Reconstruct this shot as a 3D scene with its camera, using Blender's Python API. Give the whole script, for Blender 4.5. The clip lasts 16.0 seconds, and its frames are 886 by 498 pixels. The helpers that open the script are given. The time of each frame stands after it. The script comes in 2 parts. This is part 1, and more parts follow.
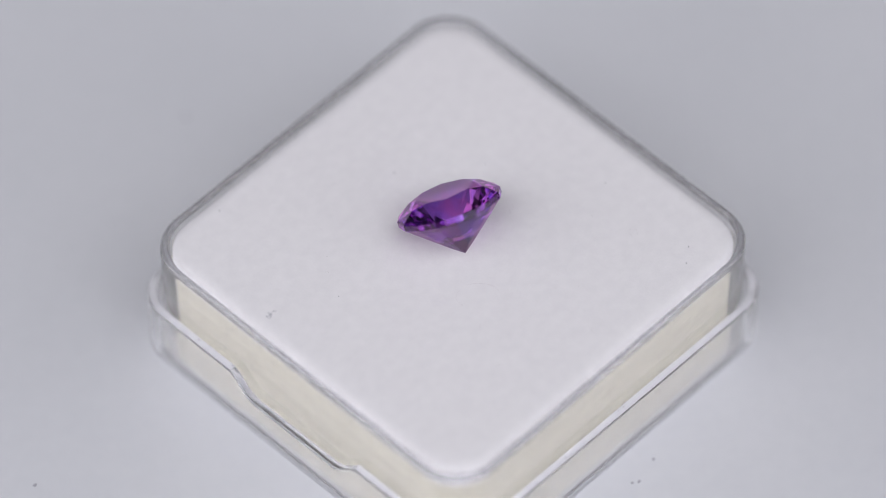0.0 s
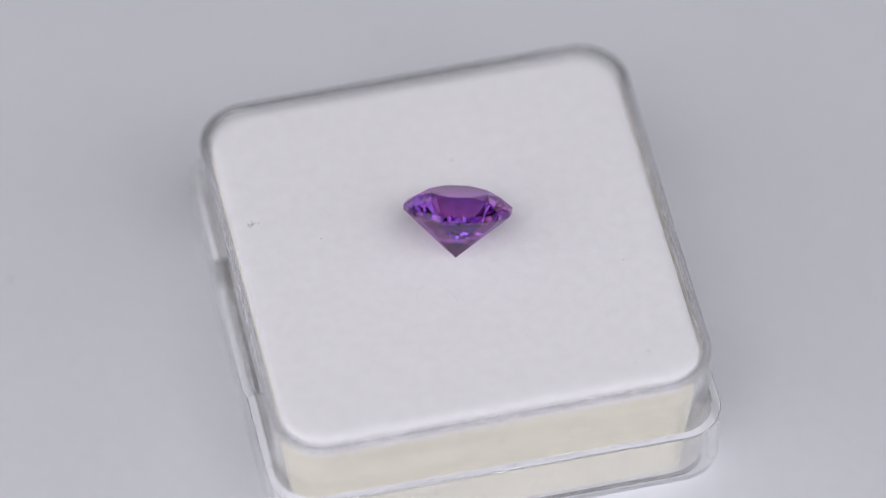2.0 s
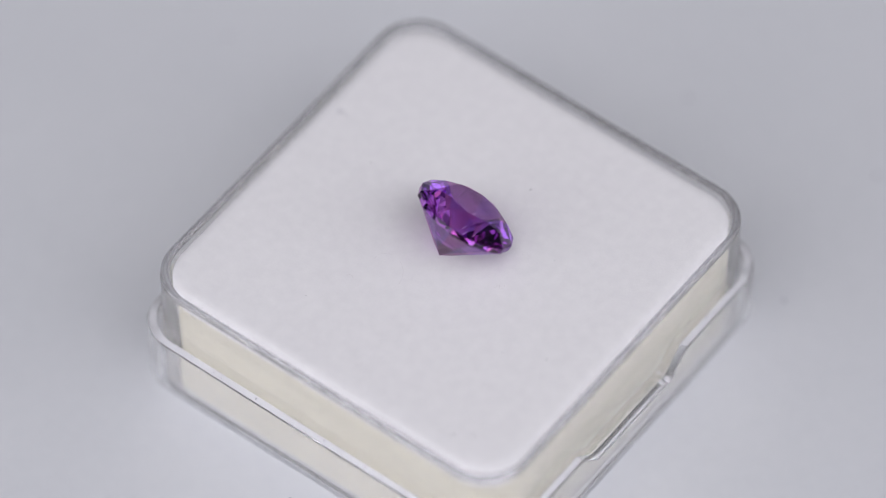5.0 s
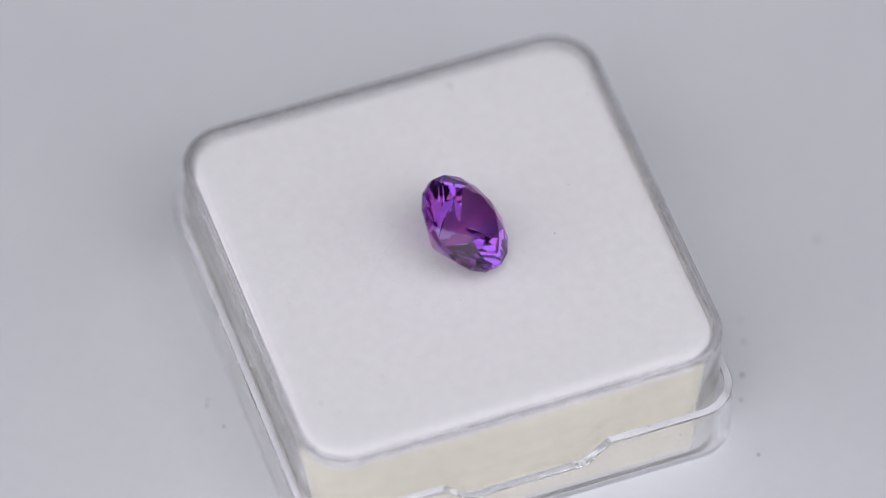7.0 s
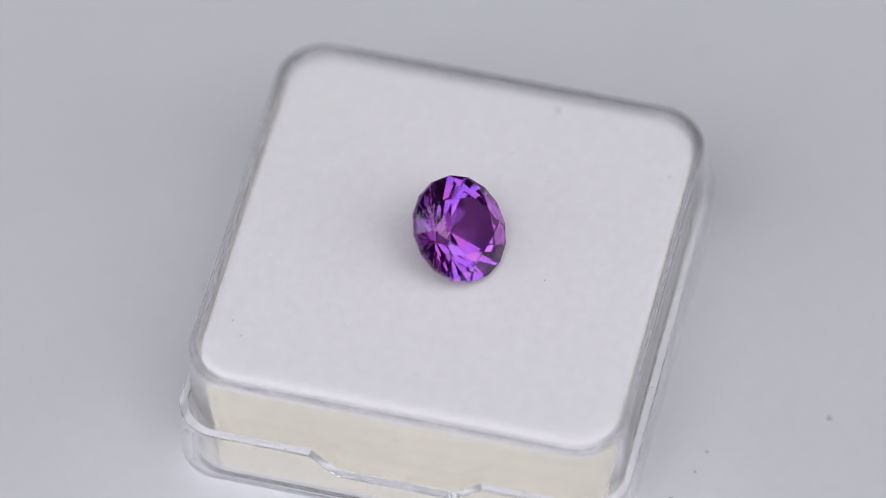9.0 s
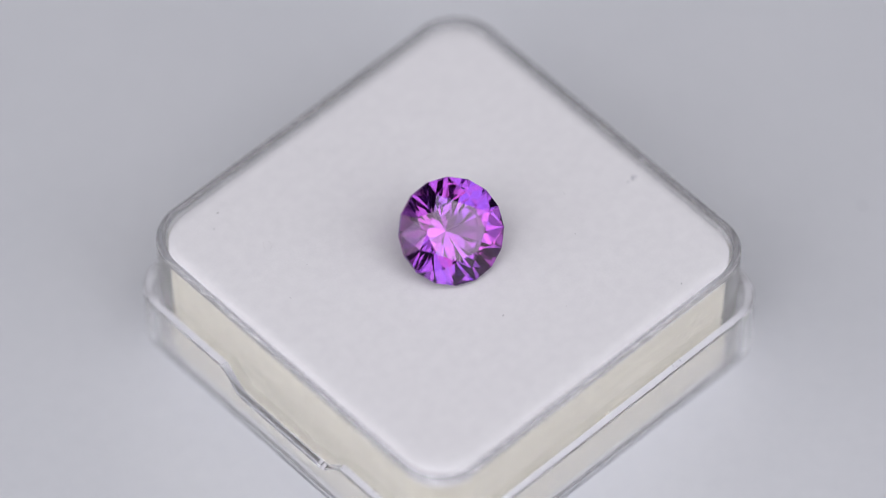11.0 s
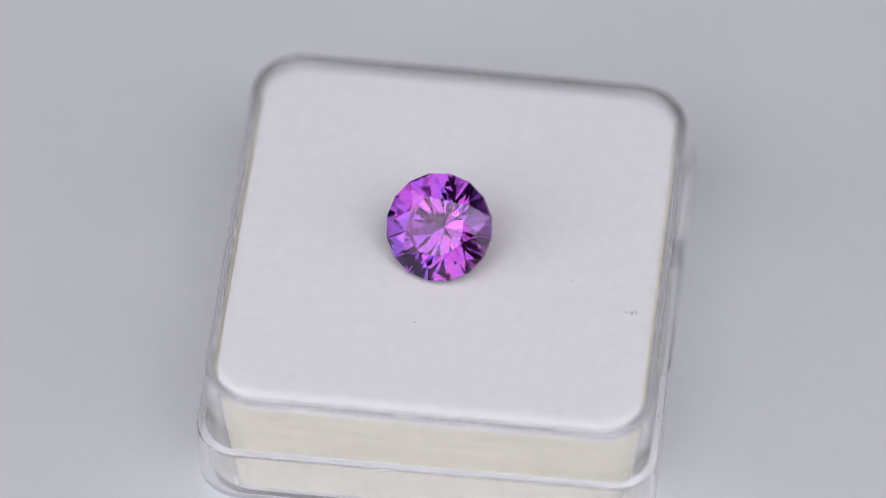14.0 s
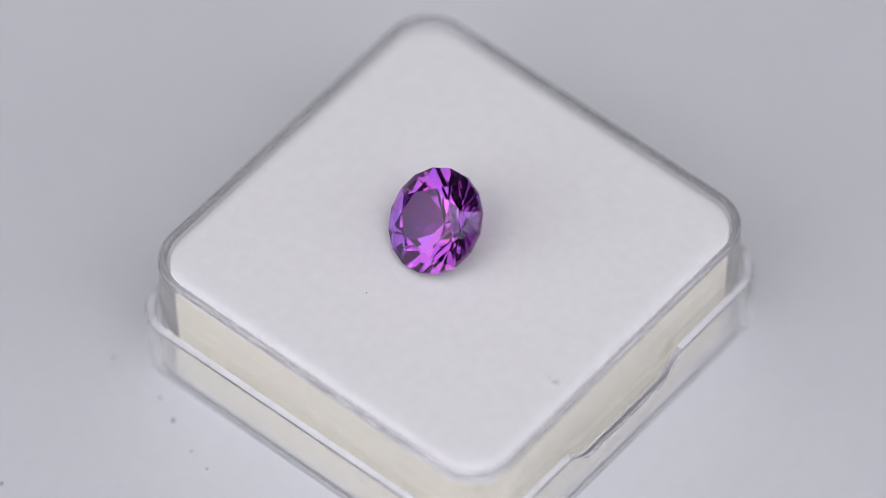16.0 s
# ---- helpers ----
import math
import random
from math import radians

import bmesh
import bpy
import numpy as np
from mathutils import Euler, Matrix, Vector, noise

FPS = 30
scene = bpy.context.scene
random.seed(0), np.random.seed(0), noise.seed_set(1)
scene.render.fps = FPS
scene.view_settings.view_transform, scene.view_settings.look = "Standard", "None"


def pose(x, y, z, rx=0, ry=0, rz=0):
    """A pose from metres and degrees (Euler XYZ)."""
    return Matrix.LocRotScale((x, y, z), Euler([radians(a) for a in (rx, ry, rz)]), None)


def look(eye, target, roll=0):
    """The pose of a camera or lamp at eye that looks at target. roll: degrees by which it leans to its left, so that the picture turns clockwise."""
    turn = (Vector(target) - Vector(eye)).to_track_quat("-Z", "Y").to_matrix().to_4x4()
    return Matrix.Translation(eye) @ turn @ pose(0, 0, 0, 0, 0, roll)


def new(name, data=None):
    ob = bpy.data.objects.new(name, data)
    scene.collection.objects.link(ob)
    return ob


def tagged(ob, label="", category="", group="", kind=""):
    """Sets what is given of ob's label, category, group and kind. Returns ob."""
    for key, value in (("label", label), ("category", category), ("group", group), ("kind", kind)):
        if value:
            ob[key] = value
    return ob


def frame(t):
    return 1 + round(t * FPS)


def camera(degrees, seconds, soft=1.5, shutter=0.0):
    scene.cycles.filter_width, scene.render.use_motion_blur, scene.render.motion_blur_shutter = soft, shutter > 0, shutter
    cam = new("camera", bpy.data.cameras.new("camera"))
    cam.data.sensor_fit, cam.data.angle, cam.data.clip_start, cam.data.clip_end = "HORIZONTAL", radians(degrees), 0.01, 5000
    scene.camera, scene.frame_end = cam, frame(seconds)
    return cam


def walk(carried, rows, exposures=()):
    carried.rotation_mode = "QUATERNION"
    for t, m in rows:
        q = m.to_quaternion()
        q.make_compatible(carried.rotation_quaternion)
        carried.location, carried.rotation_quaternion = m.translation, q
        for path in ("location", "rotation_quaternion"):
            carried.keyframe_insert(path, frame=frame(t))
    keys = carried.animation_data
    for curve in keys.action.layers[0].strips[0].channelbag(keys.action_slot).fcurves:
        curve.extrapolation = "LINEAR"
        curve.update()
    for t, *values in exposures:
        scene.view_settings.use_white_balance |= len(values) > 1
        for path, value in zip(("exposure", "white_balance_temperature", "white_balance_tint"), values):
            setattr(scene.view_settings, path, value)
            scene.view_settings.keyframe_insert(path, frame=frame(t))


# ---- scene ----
# A cut violet stone on a foam pad in a clear plastic display box, turning on a white platter.
MM = 0.001
FOAM_Z = 10.6 * MM          # height of the pad's face above the platter
RATE = -16.615              # degrees per second
BOX = pose(0.145 * MM, 0.029 * MM, 0, 0, 0, 45.82)

# camera: stands still
cam = camera(7.476, 16.0, soft=0.5)
EYE = Vector((-0.496 * MM, -278.8 * MM, 365.9 * MM + FOAM_Z))
stand = Matrix.Translation(EYE) @ pose(0, 0, 0, 90 - 52.748, 0, 0.006) @ pose(0, 0, 0, 0, 0, -0.13)
walk(cam, [(0.0, stand), (16.0, stand)], exposures=[(0.0, 0.0), (16.0, 0.0)])
cam.data.dof.use_dof = True
cam.data.dof.focus_distance = 0.4588
cam.data.dof.aperture_fstop = 10.5

# enough bounces for light to find its way out of the cut stone and the clear walls
scene.cycles.max_bounces, scene.cycles.glossy_bounces, scene.cycles.transmission_bounces = 24, 12, 24

# light: a large softbox overhead on the camera's side, and a smaller one on either side; the room behind is dark
world = bpy.data.worlds.new("studio")
scene.world = world
world.use_nodes = True
world.node_tree.nodes["Background"].inputs[0].default_value = (0.55, 0.6, 0.72, 1)
world.node_tree.nodes["Background"].inputs[1].default_value = 0.05


def softbox(at, width, height, watts, colour):
    lamp = bpy.data.lights.new("softbox_light", "AREA")
    lamp.shape, lamp.size, lamp.size_y = "RECTANGLE", width, height
    lamp.energy, lamp.color = watts, colour
    new("softbox_light", lamp).matrix_world = look(at, (0, 0, 0))


softbox((0.02, -0.25, 0.615), 0.86, 0.52, 3.28, (0.958, 0.943, 1.0))
softbox((-0.46, -0.24, 0.28), 0.60, 0.50, 1.30, (0.958, 0.943, 1.0))
softbox((0.46, -0.24, 0.28), 0.60, 0.50, 1.10, (0.958, 0.943, 1.0))


# ---- materials ----
def material(name):
    m = bpy.data.materials.new(name)
    m.use_nodes = True
    return m, m.node_tree, m.node_tree.nodes["Principled BSDF"]


def mottled(name, low, high, scale, rough=0.6, bump=0.1, fine=None, dist=0.05 * MM, metal=0.0, spread=0.2):
    """A surface with broad stains and fine grain, scale in patches per metre."""
    m, tree, bsdf = material(name)
    coords = tree.nodes.new("ShaderNodeTexCoord")
    broad = tree.nodes.new("ShaderNodeTexNoise")
    broad.inputs["Scale"].default_value, broad.inputs["Detail"].default_value = scale, 6
    grain = tree.nodes.new("ShaderNodeTexNoise")
    grain.inputs["Scale"].default_value, grain.inputs["Detail"].default_value = fine or scale * 14, 4
    ramp = tree.nodes.new("ShaderNodeValToRGB")
    ramp.color_ramp.elements[0].position, ramp.color_ramp.elements[1].position = 0.5 - spread, 0.5 + spread
    ramp.color_ramp.elements[0].color, ramp.color_ramp.elements[1].color = (*low, 1), (*high, 1)
    mix = tree.nodes.new("ShaderNodeMath")
    mix.operation = "MULTIPLY_ADD"
    mix.inputs[1].default_value = 0.35
    relief = tree.nodes.new("ShaderNodeBump")
    relief.inputs["Strength"].default_value, relief.inputs["Distance"].default_value = bump, dist
    half = tree.nodes.new("ShaderNodeMath")
    half.operation = "MULTIPLY"
    half.inputs[1].default_value = 0.65
    link = tree.links.new
    link(coords.outputs["Object"], broad.inputs["Vector"])
    link(coords.outputs["Object"], grain.inputs["Vector"])
    link(broad.outputs["Fac"], half.inputs[0])
    link(grain.outputs["Fac"], mix.inputs[0])
    link(half.outputs[0], mix.inputs[2])
    link(mix.outputs[0], ramp.inputs[0])
    link(ramp.outputs[0], bsdf.inputs["Base Color"])
    link(grain.outputs["Fac"], relief.inputs["Height"])
    link(relief.outputs[0], bsdf.inputs["Normal"])
    bsdf.inputs["Roughness"].default_value, bsdf.inputs["Metallic"].default_value = rough, metal
    bsdf.inputs["Specular IOR Level"].default_value = 0.25
    return m


def clear(name, colour, ior, rough, scuff=0.0, scale=900.0, haze=0.0):
    """Clear plastic or cut crystal, with faint waves and scuffs in its surface."""
    m, tree, bsdf = material(name)
    bsdf.inputs["Base Color"].default_value = (*colour, 1)
    bsdf.inputs["Transmission Weight"].default_value = 1.0 - haze
    bsdf.inputs["IOR"].default_value = ior
    bsdf.inputs["Roughness"].default_value = rough
    if scuff:
        coords = tree.nodes.new("ShaderNodeTexCoord")
        wave = tree.nodes.new("ShaderNodeTexNoise")
        wave.inputs["Scale"].default_value, wave.inputs["Detail"].default_value = scale, 3
        relief = tree.nodes.new("ShaderNodeBump")
        relief.inputs["Strength"].default_value, relief.inputs["Distance"].default_value = scuff, 0.05 * MM
        tree.links.new(coords.outputs["Object"], wave.inputs["Vector"])
        tree.links.new(wave.outputs["Fac"], relief.inputs["Height"])
        tree.links.new(relief.outputs[0], bsdf.inputs["Normal"])
    return m


PAPER = mottled("white_platter", (0.64, 0.655, 0.69), (0.69, 0.702, 0.735), 60, 0.55, 0.05)
CARD = mottled("pad_face", (0.805, 0.795, 0.815), (0.862, 0.852, 0.868), 1300, 0.9, 0.25, 7500, 0.06 * MM, spread=0.2)


def porous(name, low, high, pore):
    """Cut foam: level streaks of tone, fine grain and scattered open pores."""
    m = mottled(name, low, high, 900, 0.95, 0.7, 7000, 0.2 * MM, spread=0.16)
    tree, bsdf = m.node_tree, m.node_tree.nodes["Principled BSDF"]
    link = tree.links.new
    coords = tree.nodes.new("ShaderNodeTexCoord")
    flat = tree.nodes.new("ShaderNodeMapping")
    flat.inputs["Scale"].default_value = (1, 1, 16)
    streak = tree.nodes.new("ShaderNodeTexNoise")
    streak.inputs["Scale"].default_value, streak.inputs["Detail"].default_value = 90, 5
    cells = tree.nodes.new("ShaderNodeTexVoronoi")
    cells.inputs["Scale"].default_value = 2600
    hole = tree.nodes.new("ShaderNodeMapRange")
    for key, value in (("From Min", 0.12), ("From Max", 0.34), ("To Min", 1.0), ("To Max", 0.0)):
        hole.inputs[key].default_value = value
    patch = tree.nodes.new("ShaderNodeTexNoise")
    patch.inputs["Scale"].default_value = 1500
    some = tree.nodes.new("ShaderNodeMapRange")
    some.inputs["From Min"].default_value, some.inputs["From Max"].default_value = 0.48, 0.66
    both = tree.nodes.new("ShaderNodeMath")
    both.operation = "MULTIPLY"
    # streaks in the colour stand in for bands refracted by the clear wall
    tone = tree.nodes.new("ShaderNodeMapRange")
    for key, value in (("From Min", 0.35), ("From Max", 0.65), ("To Min", 0.94), ("To Max", 1.03)):
        tone.inputs[key].default_value = value
    tint = tree.nodes.new("ShaderNodeVectorMath")
    tint.operation = "SCALE"
    mix = tree.nodes.new("ShaderNodeMix")
    mix.data_type = "RGBA"
    mix.inputs[7].default_value = (*pore, 1)
    ramp = bsdf.inputs["Base Color"].links[0].from_socket
    link(coords.outputs["Object"], flat.inputs["Vector"])
    link(flat.outputs[0], streak.inputs["Vector"])
    for node in (cells, patch):
        link(coords.outputs["Object"], node.inputs["Vector"])
    link(cells.outputs["Distance"], hole.inputs["Value"])
    link(patch.outputs["Fac"], some.inputs["Value"])
    link(hole.outputs[0], both.inputs[0])
    link(some.outputs[0], both.inputs[1])
    link(streak.outputs["Fac"], tone.inputs["Value"])
    link(ramp, tint.inputs[0])
    link(tone.outputs[0], tint.inputs["Scale"])
    link(tint.outputs["Vector"], mix.inputs[6])
    link(both.outputs[0], mix.inputs["Factor"])
    link(mix.outputs[2], bsdf.inputs["Base Color"])
    return m


FOAM = porous("cream_foam", (0.76, 0.72, 0.585), (0.85, 0.815, 0.665), (0.38, 0.35, 0.27))
PLASTIC = clear("clear_styrene", (0.985, 0.983, 0.985), 1.50, 0.02, 0.06, haze=0.06)
# milky haze whitens ledge and rim in place of the light they catch
HAZED_EDGE = clear("hazed_styrene_edge", (0.95, 0.945, 0.985), 1.50, 0.2, 0.1, haze=0.42)
RIM = clear("hazed_styrene_rim", (0.95, 0.945, 0.985), 1.50, 0.16, 0.1, haze=0.17)


def crystal(name, cool, warm, cool_bounce, warm_bounce, ior):
    """Cut crystal that takes some colour from the light at every facet, violet along one axis and magenta along the other."""
    m, tree, bsdf = material(name)
    tree.nodes.remove(bsdf)
    facet = tree.nodes.new("ShaderNodeNewGeometry")
    inside = tree.nodes.new("ShaderNodeBsdfRefraction")
    inside.inputs["IOR"].default_value, inside.inputs["Roughness"].default_value = ior, 0.0
    gloss = tree.nodes.new("ShaderNodeBsdfGlossy")
    gloss.inputs["Roughness"].default_value = 0.0
    fresnel = tree.nodes.new("ShaderNodeFresnel")
    fresnel.inputs["IOR"].default_value = ior
    surface = tree.nodes.new("ShaderNodeMixShader")
    link = tree.links.new
    for low, high, shader in ((cool, warm, inside), (cool_bounce, warm_bounce, gloss)):
        ramp = tree.nodes.new("ShaderNodeValToRGB")
        ramp.color_ramp.elements[0].position, ramp.color_ramp.elements[1].position = 0.25, 0.75
        ramp.color_ramp.elements[0].color, ramp.color_ramp.elements[1].color = (*low, 1), (*high, 1)
        link(facet.outputs["Random Per Island"], ramp.inputs[0])
        link(ramp.outputs[0], shader.inputs["Color"])
    link(fresnel.outputs[0], surface.inputs[0])
    link(inside.outputs[0], surface.inputs[1])
    link(gloss.outputs[0], surface.inputs[2])
    link(surface.outputs[0], tree.nodes["Material Output"].inputs["Surface"])
    return m


STONE = crystal("violet_crystal", (0.50, 0.345, 0.70), (0.60, 0.33, 0.61), (0.86, 0.74, 1.0), (0.96, 0.72, 0.93), 1.77)
LINT = mottled("lint", (0.50, 0.48, 0.49), (0.66, 0.63, 0.64), 2000, 0.8, 0.0)
DUST = mottled("dust", (0.03, 0.03, 0.04), (0.12, 0.11, 0.12), 2000, 0.9, 0.0)
SMUDGE = mottled("grey_dust", (0.36, 0.36, 0.40), (0.50, 0.50, 0.55), 3000, 0.9, 0.0)
WALLS = mottled("dark_backcloth", (0.13, 0.135, 0.15), (0.18, 0.185, 0.20), 3, 0.8, 0.1, 60, 1 * MM)
BLACK = mottled("black_camera_shell", (0.012, 0.012, 0.013), (0.022, 0.022, 0.024), 60, 0.5, 0.2)


# ---- building helpers ----
def part(name, bm, mat, parent=None, label="", smooth=False):
    """Links a bmesh as one mesh object, under a thing where one is given."""
    bmesh.ops.recalc_face_normals(bm, faces=bm.faces)
    me = bpy.data.meshes.new(name)
    bm.to_mesh(me)
    bm.free()
    me.materials.append(mat)
    if smooth:
        me.shade_smooth()
        me.set_sharp_from_angle(angle=radians(40))
    ob = new(name, me)
    ob.parent = parent
    return tagged(ob, label)


SIDE = [-0.9, -0.7, -0.55, -0.47, -0.43, -0.39, -0.35, -0.31, -0.27, -0.2, 0, 0.2, 0.27, 0.31, 0.35, 0.39, 0.43, 0.47, 0.55, 0.7, 0.9]


def outline(half, radius, segments=14):
    """A square with rounded corners, in mm, with stations along its sides."""
    pts = []
    for k in range(4):
        turn = Matrix.Rotation(k * math.pi / 2, 2)
        for f in SIDE:
            pts.append(turn @ Vector((half, f * (half - radius))))
        for i in range(segments + 1):
            a = math.pi / 2 * i / segments
            pts.append(turn @ Vector((half - radius + radius * math.cos(a), half - radius + radius * math.sin(a))))
    return pts


def shell(loops, close=False):
    """A skin through loops of (half, radius, height in mm); a height may be a function of a point."""
    bm = bmesh.new()
    rings = []
    for half, radius, z in loops:
        ring = []
        for p in outline(half, radius):
            h = z(p) if callable(z) else z
            ring.append(bm.verts.new((p.x * MM, p.y * MM, h * MM)))
        rings.append(ring)
    pairs = list(zip(rings, rings[1:]))
    if close:
        pairs.append((rings[-1], rings[0]))
    n = len(rings[0])
    for a, b in pairs:
        for i in range(n):
            j = (i + 1) % n
            bm.faces.new((a[i], a[j], b[j], b[i]))
    if not close:
        bm.faces.new(rings[0])
        bm.faces.new(rings[-1][::-1])
    return bm


# ---- the dark studio round the table ----
def slab(name, lo, hi, mat, label, category):
    bm = bmesh.new()
    bmesh.ops.create_cube(bm, size=1, matrix=Matrix.LocRotScale([(a + b) / 2 for a, b in zip(lo, hi)], None, [b - a for a, b in zip(lo, hi)]))
    return tagged(part(name, bm, mat), label, category, kind="structure")


slab("floor", (-0.9, -0.9, -0.06), (0.9, 0.9, -0.0035), PAPER, "plain white matt tabletop under the platter", "table")
slab("wall_north", (-0.9, 0.9, -0.06), (0.9, 0.95, 1.6), WALLS, "plain dark cloth wall of the studio", "wall")
slab("wall_south", (-0.9, -0.95, -0.06), (0.9, -0.9, 1.6), WALLS, "plain dark cloth wall of the studio", "wall")
slab("wall_east", (0.9, -0.95, -0.06), (0.95, 0.95, 1.6), WALLS, "plain dark cloth wall of the studio", "wall")
slab("wall_west", (-0.95, -0.95, -0.06), (-0.9, 0.95, 1.6), WALLS, "plain dark cloth wall of the studio", "wall")
slab("ceiling", (-0.95, -0.95, 1.6), (0.95, 0.95, 1.65), WALLS, "plain dark ceiling of the studio", "ceiling")


# ---- the camera that films: a black lens over the table, mirrored in the stone ----
def filming_camera():
    thing = new("filming_camera")
    thing.matrix_world = stand
    tagged(thing, "black camera with a wide lens hung over the table", "camera")
    bm = bmesh.new()
    rings = []
    for r, z in ((8, 20), (27, 20), (33, 14), (35, 12), (36, 14), (36, 60), (33, 64), (33, 96)):
        rings.append([bm.verts.new((r * MM * math.cos(a * math.pi / 24), r * MM * math.sin(a * math.pi / 24), z * MM)) for a in range(48)])
    for a, b in zip(rings, rings[1:]):
        for i in range(48):
            bm.faces.new((a[i], a[(i + 1) % 48], b[(i + 1) % 48], b[i]))
    bm.faces.new(rings[0])
    bm.faces.new(rings[-1])
    part("lens", bm, BLACK, thing, "black lens barrel", True)
    bm = bmesh.new()
    bmesh.ops.create_cube(bm, size=1, matrix=Matrix.LocRotScale((0, 0, 0.122), None, (0.14, 0.1, 0.05)))
    bmesh.ops.bevel(bm, geom=bm.edges[:], offset=0.01, segments=3, affect="EDGES")
    part("body", bm, BLACK, thing)
    bm = bmesh.new()
    at = stand @ Vector((0, 0, 0.122))
    for r, lo, hi in ((0.011, 0.0065, at.z - 0.03), (0.06, -0.0035, 0.0065)):
        bmesh.ops.create_cone(bm, cap_ends=True, segments=32, radius1=r, radius2=r * 0.96, depth=hi - lo,
                              matrix=Matrix.Translation((0, 0, (lo + hi) / 2)))
    pole = part("stand_pole", bm, BLACK, thing, "black stand pole with a round foot", True)
    pole.matrix_parent_inverse = stand.inverted() @ Matrix.Translation((at.x, at.y, 0))
    return thing


# ---- the platter ----
def platter():
    bm = bmesh.new()
    rings = []
    for r, z in ((0.0, -3.5), (148, -3.5), (150, -3.0), (150, -0.6), (149.4, 0)):
        if r:
            rings.append([bm.verts.new((r * MM * math.cos(a * math.pi / 48), r * MM * math.sin(a * math.pi / 48), z * MM)) for a in range(96)])
    for a, b in zip(rings, rings[1:]):
        for i in range(96):
            bm.faces.new((a[i], a[(i + 1) % 96], b[(i + 1) % 96], b[i]))
    bm.faces.new(rings[0][::-1])
    bm.faces.new(rings[-1])
    thing = part("turntable_platter", bm, PAPER)
    return tagged(thing, "matt white turntable platter with a few dust specks", "turntable")


# ---- the display box ----
LEDGE, NOTCH = 5.4, 3.7


def ledge_height(drop):
    def height(p):
        lean = -0.012 * p.x
        if abs(p.x) < 14:
            return LEDGE - drop + lean
        k = min(1.0, max(0.0, (5.9 - abs(p.y)) / 1.7))
        return LEDGE - drop + lean - (LEDGE - NOTCH) * k
    return height


def display_box():
    thing = new("display_box")
    tagged(thing, "clear square two-part plastic gem display box, slightly scuffed", "box")
    lower = shell([(15.1, 2.6, 0.0), (15.4, 2.8, 0.08), (15.58, 2.9, 0.3), (15.62, 2.9, 0.6), (15.63, 2.9, 2.0), (15.63, 2.9, ledge_height(0.2)), (15.63, 2.9, ledge_height(0.08)),
                   (15.57, 2.87, ledge_height(0.0)), (15.5, 2.84, ledge_height(0.0)), (15.15, 2.62, ledge_height(0.0)), (15.1, 2.6, ledge_height(0.0)), (15.05, 2.5, ledge_height(0.06)),
                   (15.05, 2.5, ledge_height(0.2)), (15.05, 2.5, 2.0), (15.05, 2.5, 0.5), (14.95, 2.5, 0.42)])
    part("lower_tray", lower, PLASTIC, thing, "clear tray with a finger notch in two sides", True)
    rim = [(14.775 + 0.28 * math.cos(q), 3.25 + 0.16 * math.cos(q), 10.42 + 0.28 * math.sin(q)) for q in [math.pi * i / 10 for i in range(11)]]
    upper = shell([(14.8, 2.9, 0.44), (14.92, 3.0, 0.48), (14.95, 3.1, 0.6), (14.96, 3.15, 0.8), (15.055, 3.42, 10.2), *rim,
                   (14.49, 3.08, 10.2), (14.35, 2.8, 0.8), (14.33, 2.8, 0.66), (14.25, 2.7, 0.6)])
    part("upper_tray", upper, PLASTIC, thing, "clear inner tray with a rounded rim", True)
    for x, y, z, size, seed in ((15.35, 4.1, 3.35, 0.55, 3), (15.2, 3.6, 3.3, 0.4, 5), (15.2, -14.2, 4.85, 0.5, 7), (15.0, -14.5, 4.6, 0.4, 9)):
        bm = bmesh.new()
        crumb(bm, (x, y, z), size, seed, 0.7)
        part("burr", bm, HAZED_EDGE, thing.children[0], "ragged moulding burr on the ledge")
    # rim and ledge are dull, whitened by haze for the light they catch; the clear walls let the light through
    for ob in thing.children:
        ob.visible_shadow = False
        ob.data.materials.append(RIM if "upper" in ob.name else HAZED_EDGE)
        for f in ob.data.polygons:
            hazed = f.center.z > 10.42 * MM if "upper" in ob.name else f.normal.z > 0.85 and f.center.z > 4.5 * MM
            f.material_index = 1 if hazed else 0
    return thing


def foam_pad():
    thing = new("foam_pad")
    tagged(thing, "cream foam pad with a white face, filling the box", "pad")
    body = shell([(14.1, 2.6, 0.62), (14.2, 2.66, 0.8), (14.24, 2.7, 6.0), (14.26, 2.75, 9.3)])
    part("foam_body", body, FOAM, thing, "cream fine-pored foam")
    face = shell([(14.26, 2.75, 9.3), (14.28, 2.8, 10.15), (14.16, 2.8, 10.42), (13.95, 2.75, 10.56), (13.5, 2.6, 10.6), (13.2, 2.5, 10.6)])
    part("white_face", face, CARD, thing, "matt white pad face", smooth=True)
    rng = random.Random(21)
    bm = bmesh.new()
    for k in range(170):
        crumb(bm, (-14.12 + rng.gauss(0, 0.07), rng.uniform(-12.6, 12.6), 10.44 + rng.uniform(-0.05, 0.12)), rng.uniform(0.04, 0.13), 500 + k, 0.8)
    part("frayed_edge", bm, CARD, thing, "ragged white fibres along one cut edge")
    return thing


# ---- the stone: a round brilliant lying on its pavilion ----
RADIUS, PAVILION, CROWN, TABLE = 3.69, 41.2, 31.0, 0.56
STONE_SPIN = -16.0
LEAN = 40.1                 # it leans on its pavilion, with the culet on the pad


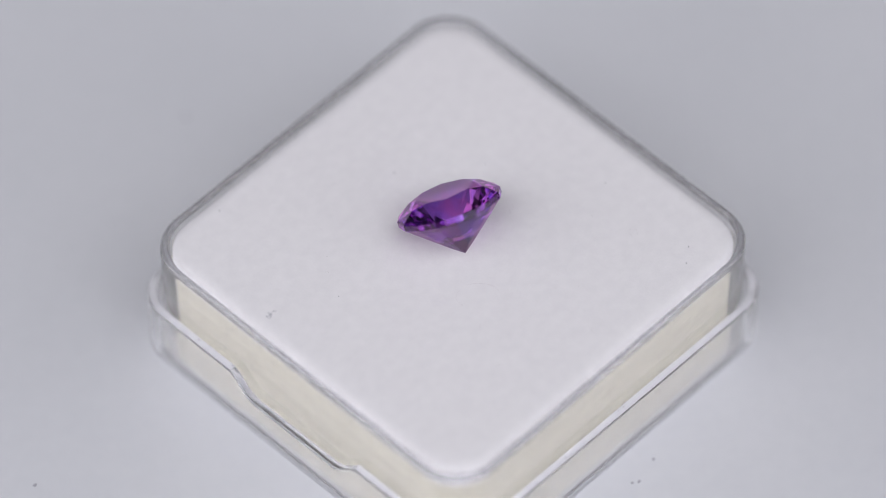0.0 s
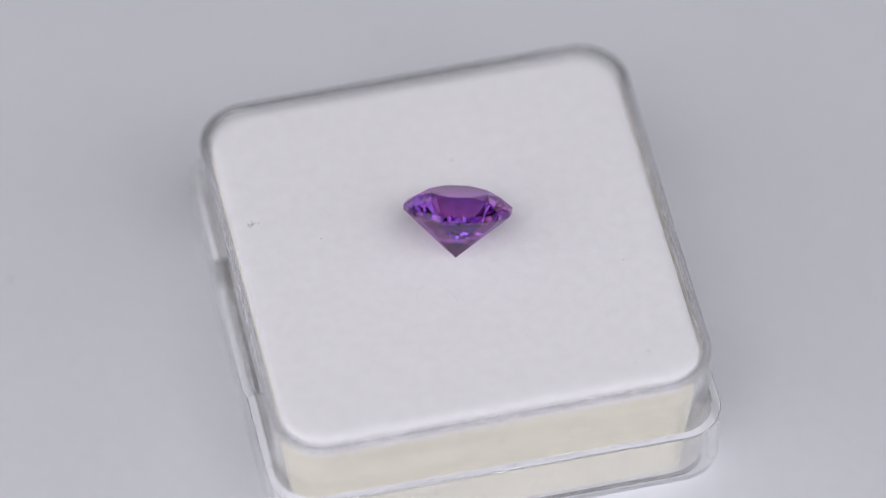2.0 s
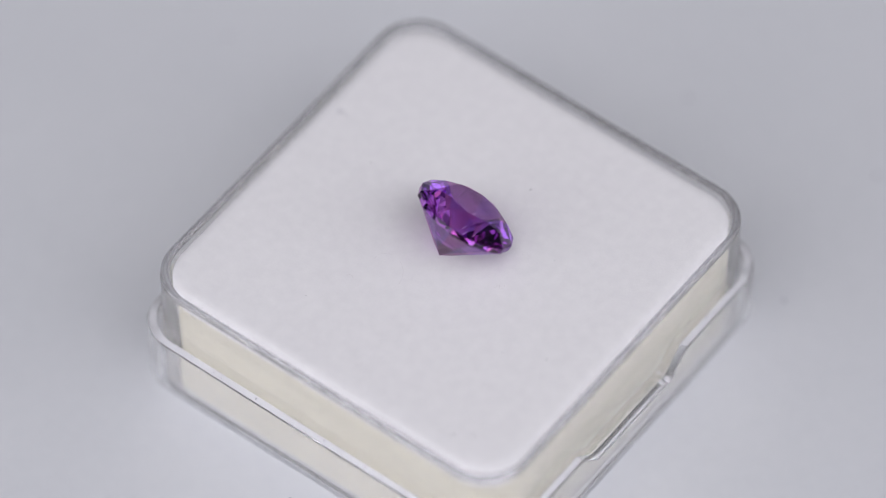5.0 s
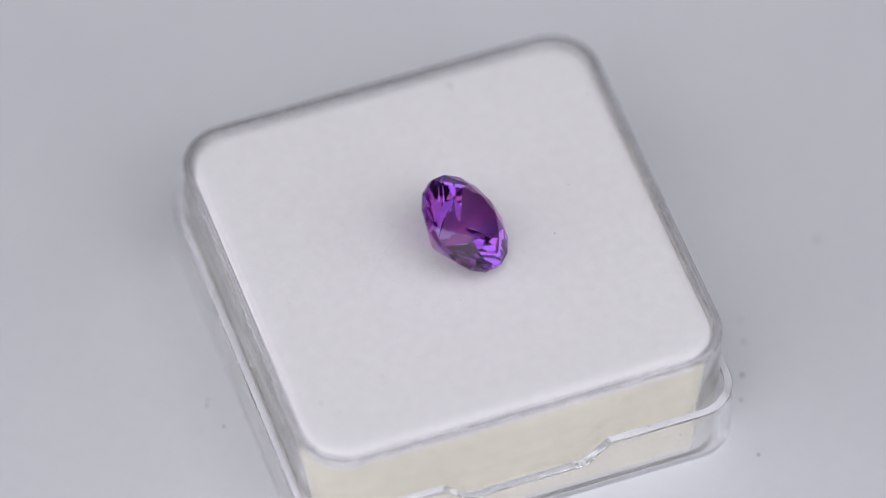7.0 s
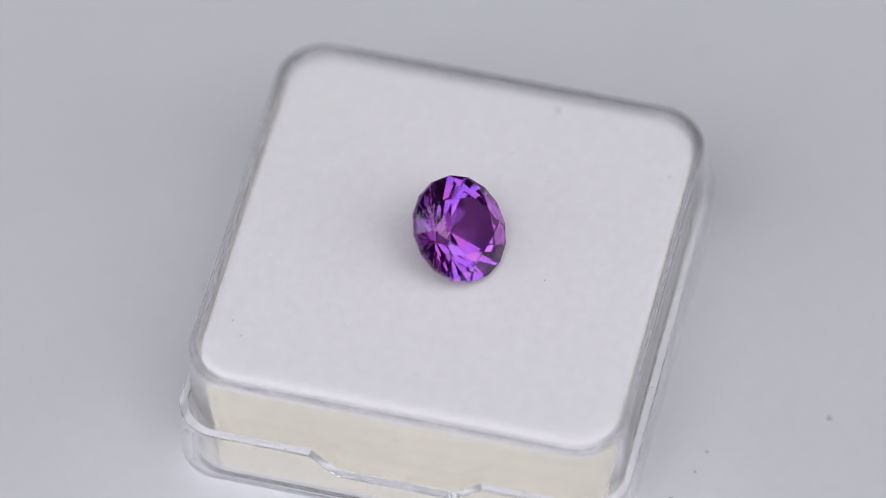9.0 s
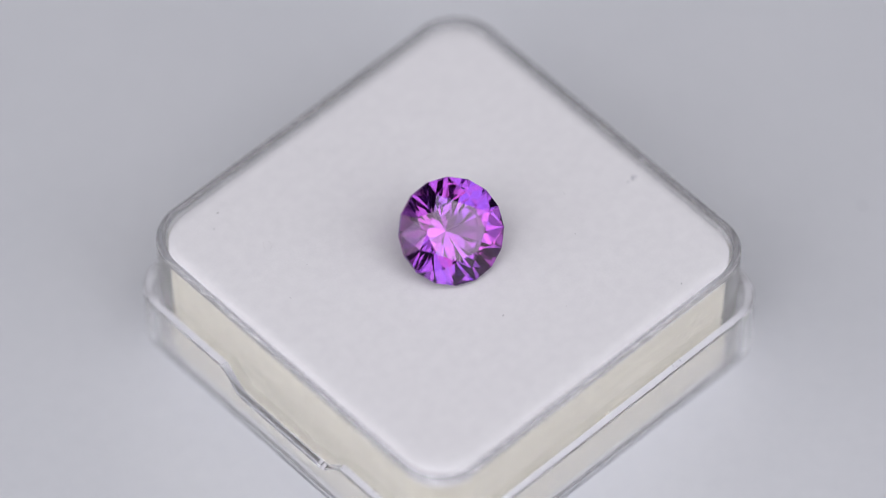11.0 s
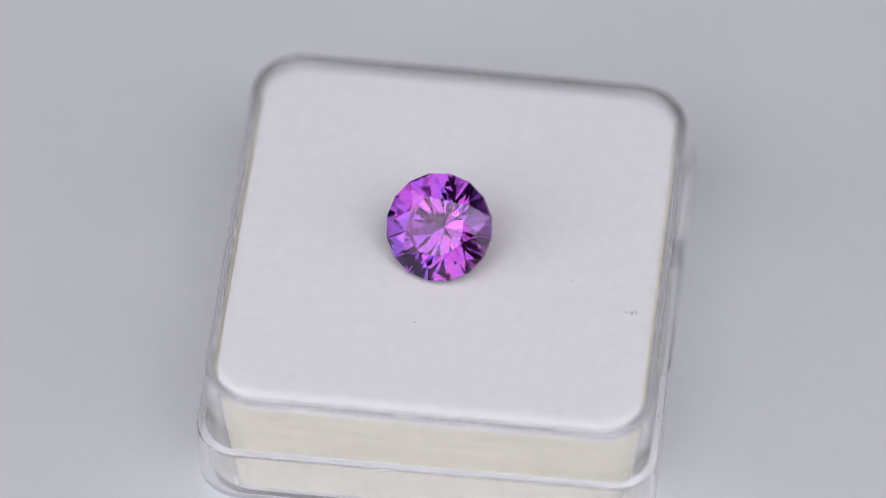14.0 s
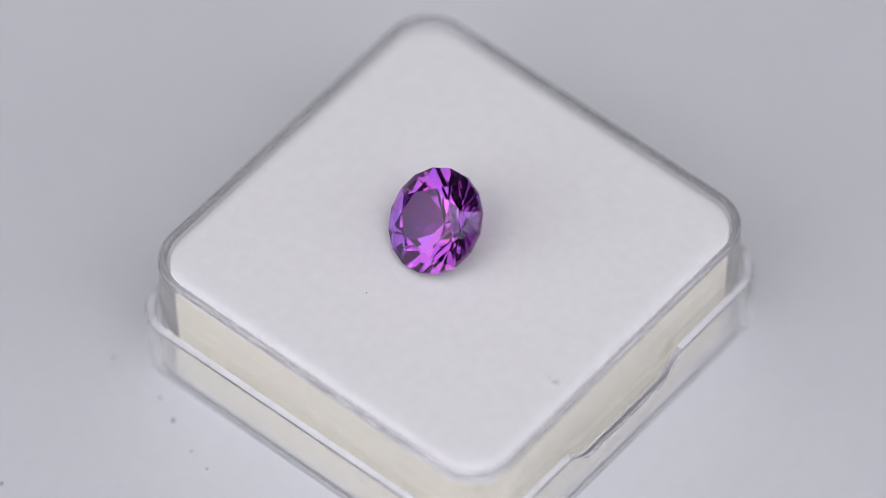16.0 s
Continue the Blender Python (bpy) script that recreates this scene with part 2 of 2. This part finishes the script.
def gemstone():
    R, t = RADIUS * MM, RADIUS * TABLE * MM
    depth = R * math.tan(radians(PAVILION))
    girdle = 0.052 * 2 * R
    rise = (R - t) * math.tan(radians(CROWN))
    step = 22.5

    def at(r, a, z):
        return Vector((r * math.cos(radians(a)), r * math.sin(radians(a)), z + depth))
    table = [at(t, 45 * k, girdle + rise) for k in range(8)]
    top = [at(R, step * k, girdle) for k in range(16)]
    low = [at(R, step * k, 0) for k in range(16)]
    rs = t + (R - t) * 0.42
    star = [at(rs, 45 * k + step, girdle + (R - rs * math.cos(radians(step))) * rise / (R - t)) for k in range(8)]
    culet = Vector((0, 0, 0))
    rp = R * 0.24
    ridge = [at(rp, 45 * k + step, -depth + rp * math.cos(radians(step)) * depth / R) for k in range(8)]
    crown, pavilion = [], []
    for k in range(8):
        j = (k + 1) % 8
        crown += [(table[k], star[k], table[j]), (table[k], star[k - 1], top[2 * k], star[k]),
                  (star[k], top[2 * k], top[2 * k + 1]), (star[k], top[2 * k + 1], top[(2 * k + 2) % 16])]
        pavilion += [(culet, ridge[k - 1], low[2 * k], ridge[k]), (ridge[k], low[2 * k], low[2 * k + 1]),
                     (ridge[k], low[2 * k + 1], low[(2 * k + 2) % 16])]
    band = [(top[i], top[(i + 1) % 16], low[(i + 1) % 16], low[i]) for i in range(16)]
    heart = Vector((0, 0, depth))
    thing = new("gemstone")
    tagged(thing, "round brilliant-cut violet gemstone lying tilted on the pad", "gemstone")
    for name, faces in (("table_facet", [table]), ("crown", crown), ("girdle", band), ("pavilion", pavilion)):
        me = bpy.data.meshes.new(name)
        verts, polys = [], []
        for f in faces:
            f = [Vector(p) for p in f]
            if (f[1] - f[0]).cross(f[2] - f[0]).dot(sum(f, Vector()) / len(f) - heart) < 0:
                f.reverse()
            polys.append(range(len(verts), len(verts) + len(f)))
            verts += f
        me.from_pydata(verts, [], [list(p) for p in polys])
        me.materials.append(STONE)
        ob = new(name, me)
        ob.parent = thing
        ob.visible_shadow = name != "pavilion"      # clear: part of the light goes through
    return thing


# ---- lint and dust ----
def fibre(points, radius=0.018):
    """A fine bent hair along points in mm, in the box's space."""
    bm = bmesh.new()
    pts = [Vector(p) * MM for p in points]
    fine = []
    for i in range(len(pts) - 1):
        p0, p1, p2, p3 = pts[max(i - 1, 0)], pts[i], pts[i + 1], pts[min(i + 2, len(pts) - 1)]
        for k in range(6):
            u = k / 6
            fine.append(0.5 * (2 * p1 + (p2 - p0) * u + (2 * p0 - 5 * p1 + 4 * p2 - p3) * u * u + (3 * p1 - p0 - 3 * p2 + p3) * u ** 3))
    fine.append(pts[-1])
    rings = []
    for i, p in enumerate(fine):
        d = (fine[min(i + 1, len(fine) - 1)] - fine[max(i - 1, 0)]).normalized()
        a = d.orthogonal().normalized()
        b = d.cross(a)
        rings.append([bm.verts.new(p + radius * MM * (a * math.cos(q * math.pi * 0.4) + b * math.sin(q * math.pi * 0.4))) for q in range(5)])
    for a, b in zip(rings, rings[1:]):
        for q in range(5):
            bm.faces.new((a[q], a[(q + 1) % 5], b[(q + 1) % 5], b[q]))
    bm.faces.new(rings[0])
    bm.faces.new(rings[-1])
    return bm


def crumb(bm, at, size, seed, flat=0.6):
    """An uneven grain of dust, size in mm."""
    rng = random.Random(seed)
    made = bmesh.ops.create_icosphere(bm, subdivisions=1, radius=size / 2 * MM)["verts"]
    for v in made:
        v.co *= rng.uniform(0.6, 1.3)
        v.co.z *= flat
        v.co += Vector(at) * MM


LINT_LABEL = "fine grey lint fibre lying on the white pad"
SPECK_LABEL = "tiny dark dust speck on the white pad"
carried = []


def lint():
    top = 10.62
    hairs = [
        [(-3.4, -4.2), (-3.3, -3.5), (-2.4, -3.1), (-1.4, -3.6), (-0.8, -4.6), (-0.9, -5.5)],
        [(4.55, -1.2), (4.7, -0.85), (4.9, -1.05), (5.05, -0.8), (4.95, -0.6)],
        [(1.0, -12.1), (1.2, -11.8), (1.25, -11.4)],
        [(-4.1, -6.4), (-3.8, -6.2), (-3.5, -6.3)],
        [(8.8, -8.5), (8.9, -8.0), (9.3, -7.9), (9.4, -8.3), (9.1, -8.6)],
        [(-7.9, 4.5), (-7.7, 4.3), (-7.8, 4.1)],
    ]
    for path in hairs:
        ob = part("lint_fibre", fibre([(x, y, top + 0.04 * math.sin(i * 2.1)) for i, (x, y) in enumerate(path)], 0.0045), LINT)
        carried.append((tagged(ob, LINT_LABEL, "lint", "lint on the pad"), BOX))
    specks = [(-8.65, 2.35, 0.09), (9.7, -12.6, 0.14), (10.95, -3.9, 0.09), (10.82, -11.75, 0.14), (8.26, -5.2, 0.07), (1.5, 7.0, 0.12),
              (-9.1, 13.3, 0.13), (-6.8, 5.3, 0.08), (3.2, -8.7, 0.06), (-2.1, 9.3, 0.06), (6.4, 3.1, 0.05), (-5.2, -9.4, 0.06)]
    for i, (x, y, size) in enumerate(specks):
        bm = bmesh.new()
        crumb(bm, (x, y, top - 0.02), size * 0.75, i)
        ob = part("dust_speck", bm, DUST)
        carried.append((tagged(ob, SPECK_LABEL, "dust", "dust on the pad"), BOX))
    bm = bmesh.new()
    rng = random.Random(11)
    for k in range(26):
        crumb(bm, (-13.0 + rng.gauss(0, 0.16), 4.53 + rng.gauss(0, 0.13), top - 0.02), rng.uniform(0.05, 0.13), 40 + k, 0.4)
    carried.append((tagged(part("lint_clump", bm, SMUDGE), "small soft grey lint clump near the pad's rim", "lint"), BOX))
    # on the clear walls
    walls = [
        [(-15.03, 7.9, 9.0), (-15.03, 7.2, 8.6), (-15.03, 6.3, 8.9), (-15.03, 5.8, 9.6), (-15.03, 5.3, 9.4), (-15.03, 5.1, 10.0)],
        [(15.03, 6.7, 8.2), (15.03, 6.9, 8.0), (15.03, 7.0, 7.7), (15.03, 6.8, 7.6)],
        [(1.6, -15.03, 6.1), (1.9, -15.03, 5.8), (1.8, -15.03, 6.2), (2.0, -15.03, 6.05)],
    ]
    for path in walls:
        ob = part("lint_fibre", fibre(path, 0.011), LINT)
        carried.append((tagged(ob, "fine grey hair stuck to the clear box wall", "lint", "lint on the box"), BOX))
    # fine grit along the ledge and on the lower wall
    rng = random.Random(5)
    bm = bmesh.new()
    for k in range(70):
        side, s = k % 4, rng.uniform(-12, 12)
        r = rng.uniform(15.1, 15.5)
        p = (Matrix.Rotation(side * math.pi / 2, 2) @ Vector((r, s)))
        if rng.random() < 0.62:
            z = ledge_height(0)(p) + 0.01
        else:
            p = Matrix.Rotation(side * math.pi / 2, 2) @ Vector((15.59, s))
            z = rng.uniform(1.0, 4.4) if abs(s) > 6 else rng.uniform(0.8, 3.0)
        crumb(bm, (p.x, p.y, z), rng.choice((0.05, 0.06, 0.08, 0.1, 0.14)), 100 + k, 0.8)
    for k, (x, y, z, size) in enumerate(((15.59, 10.95, 3.8, 0.2), (-11.7, -15.59, 3.7, 0.18), (-5.4, 15.59, 4.2, 0.2), (15.59, 9.6, 3.5, 0.12))):
        crumb(bm, (x, y, z), size, 300 + k, 0.9)
    ob = part("ledge_grit", bm, DUST)
    carried.append((tagged(ob, "dark grit scattered along the clear box ledge", "dust", kind="stuff"), BOX))
    # on the platter
    for i, (x, y, size) in enumerate(((-18.7, 19.3, 0.5), (-8.45, 18.4, 0.35), (12.76, -12.38, 0.35), (12.3, -12.5, 0.3), (-5.8, 19.5, 0.5), (-10.0, 17.4, 0.35),
                                      (-0.15, 23.3, 0.4), (13.8, -10.5, 0.35), (-10.2, 31.4, 0.45), (-28.3, -12.6, 0.4), (-3.8, 20.3, 0.4))):
        bm = bmesh.new()
        crumb(bm, (x, y, 0.02), size * 0.8, 60 + i, 0.4)
        ob = part("dust_speck", bm, SMUDGE)
        carried.append((tagged(ob, "small grey dust speck on the white platter", "dust", "dust on the platter"), Matrix()))


# ---- build ----
filming_camera()
turntable = platter()
box = display_box()
pad = foam_pad()
stone = gemstone()
lint()
STONE_AT = Matrix.Translation((0.985 * MM, -0.90 * MM, FOAM_Z + 0.01 * MM)) @ pose(0, 0, 0, 0, 0, 118.9) @ pose(0, 0, 0, 0, LEAN, 0) @ pose(0, 0, 0, 0, 0, STONE_SPIN)


def motions():
    times = [k * 0.5 for k in range(33)]
    for thing, at in ((turntable, Matrix()), (box, BOX), (pad, BOX), (stone, STONE_AT), *carried):
        walk(thing, [(t, pose(0, 0, 0, 0, 0, RATE * t) @ at) for t in times])


motions()
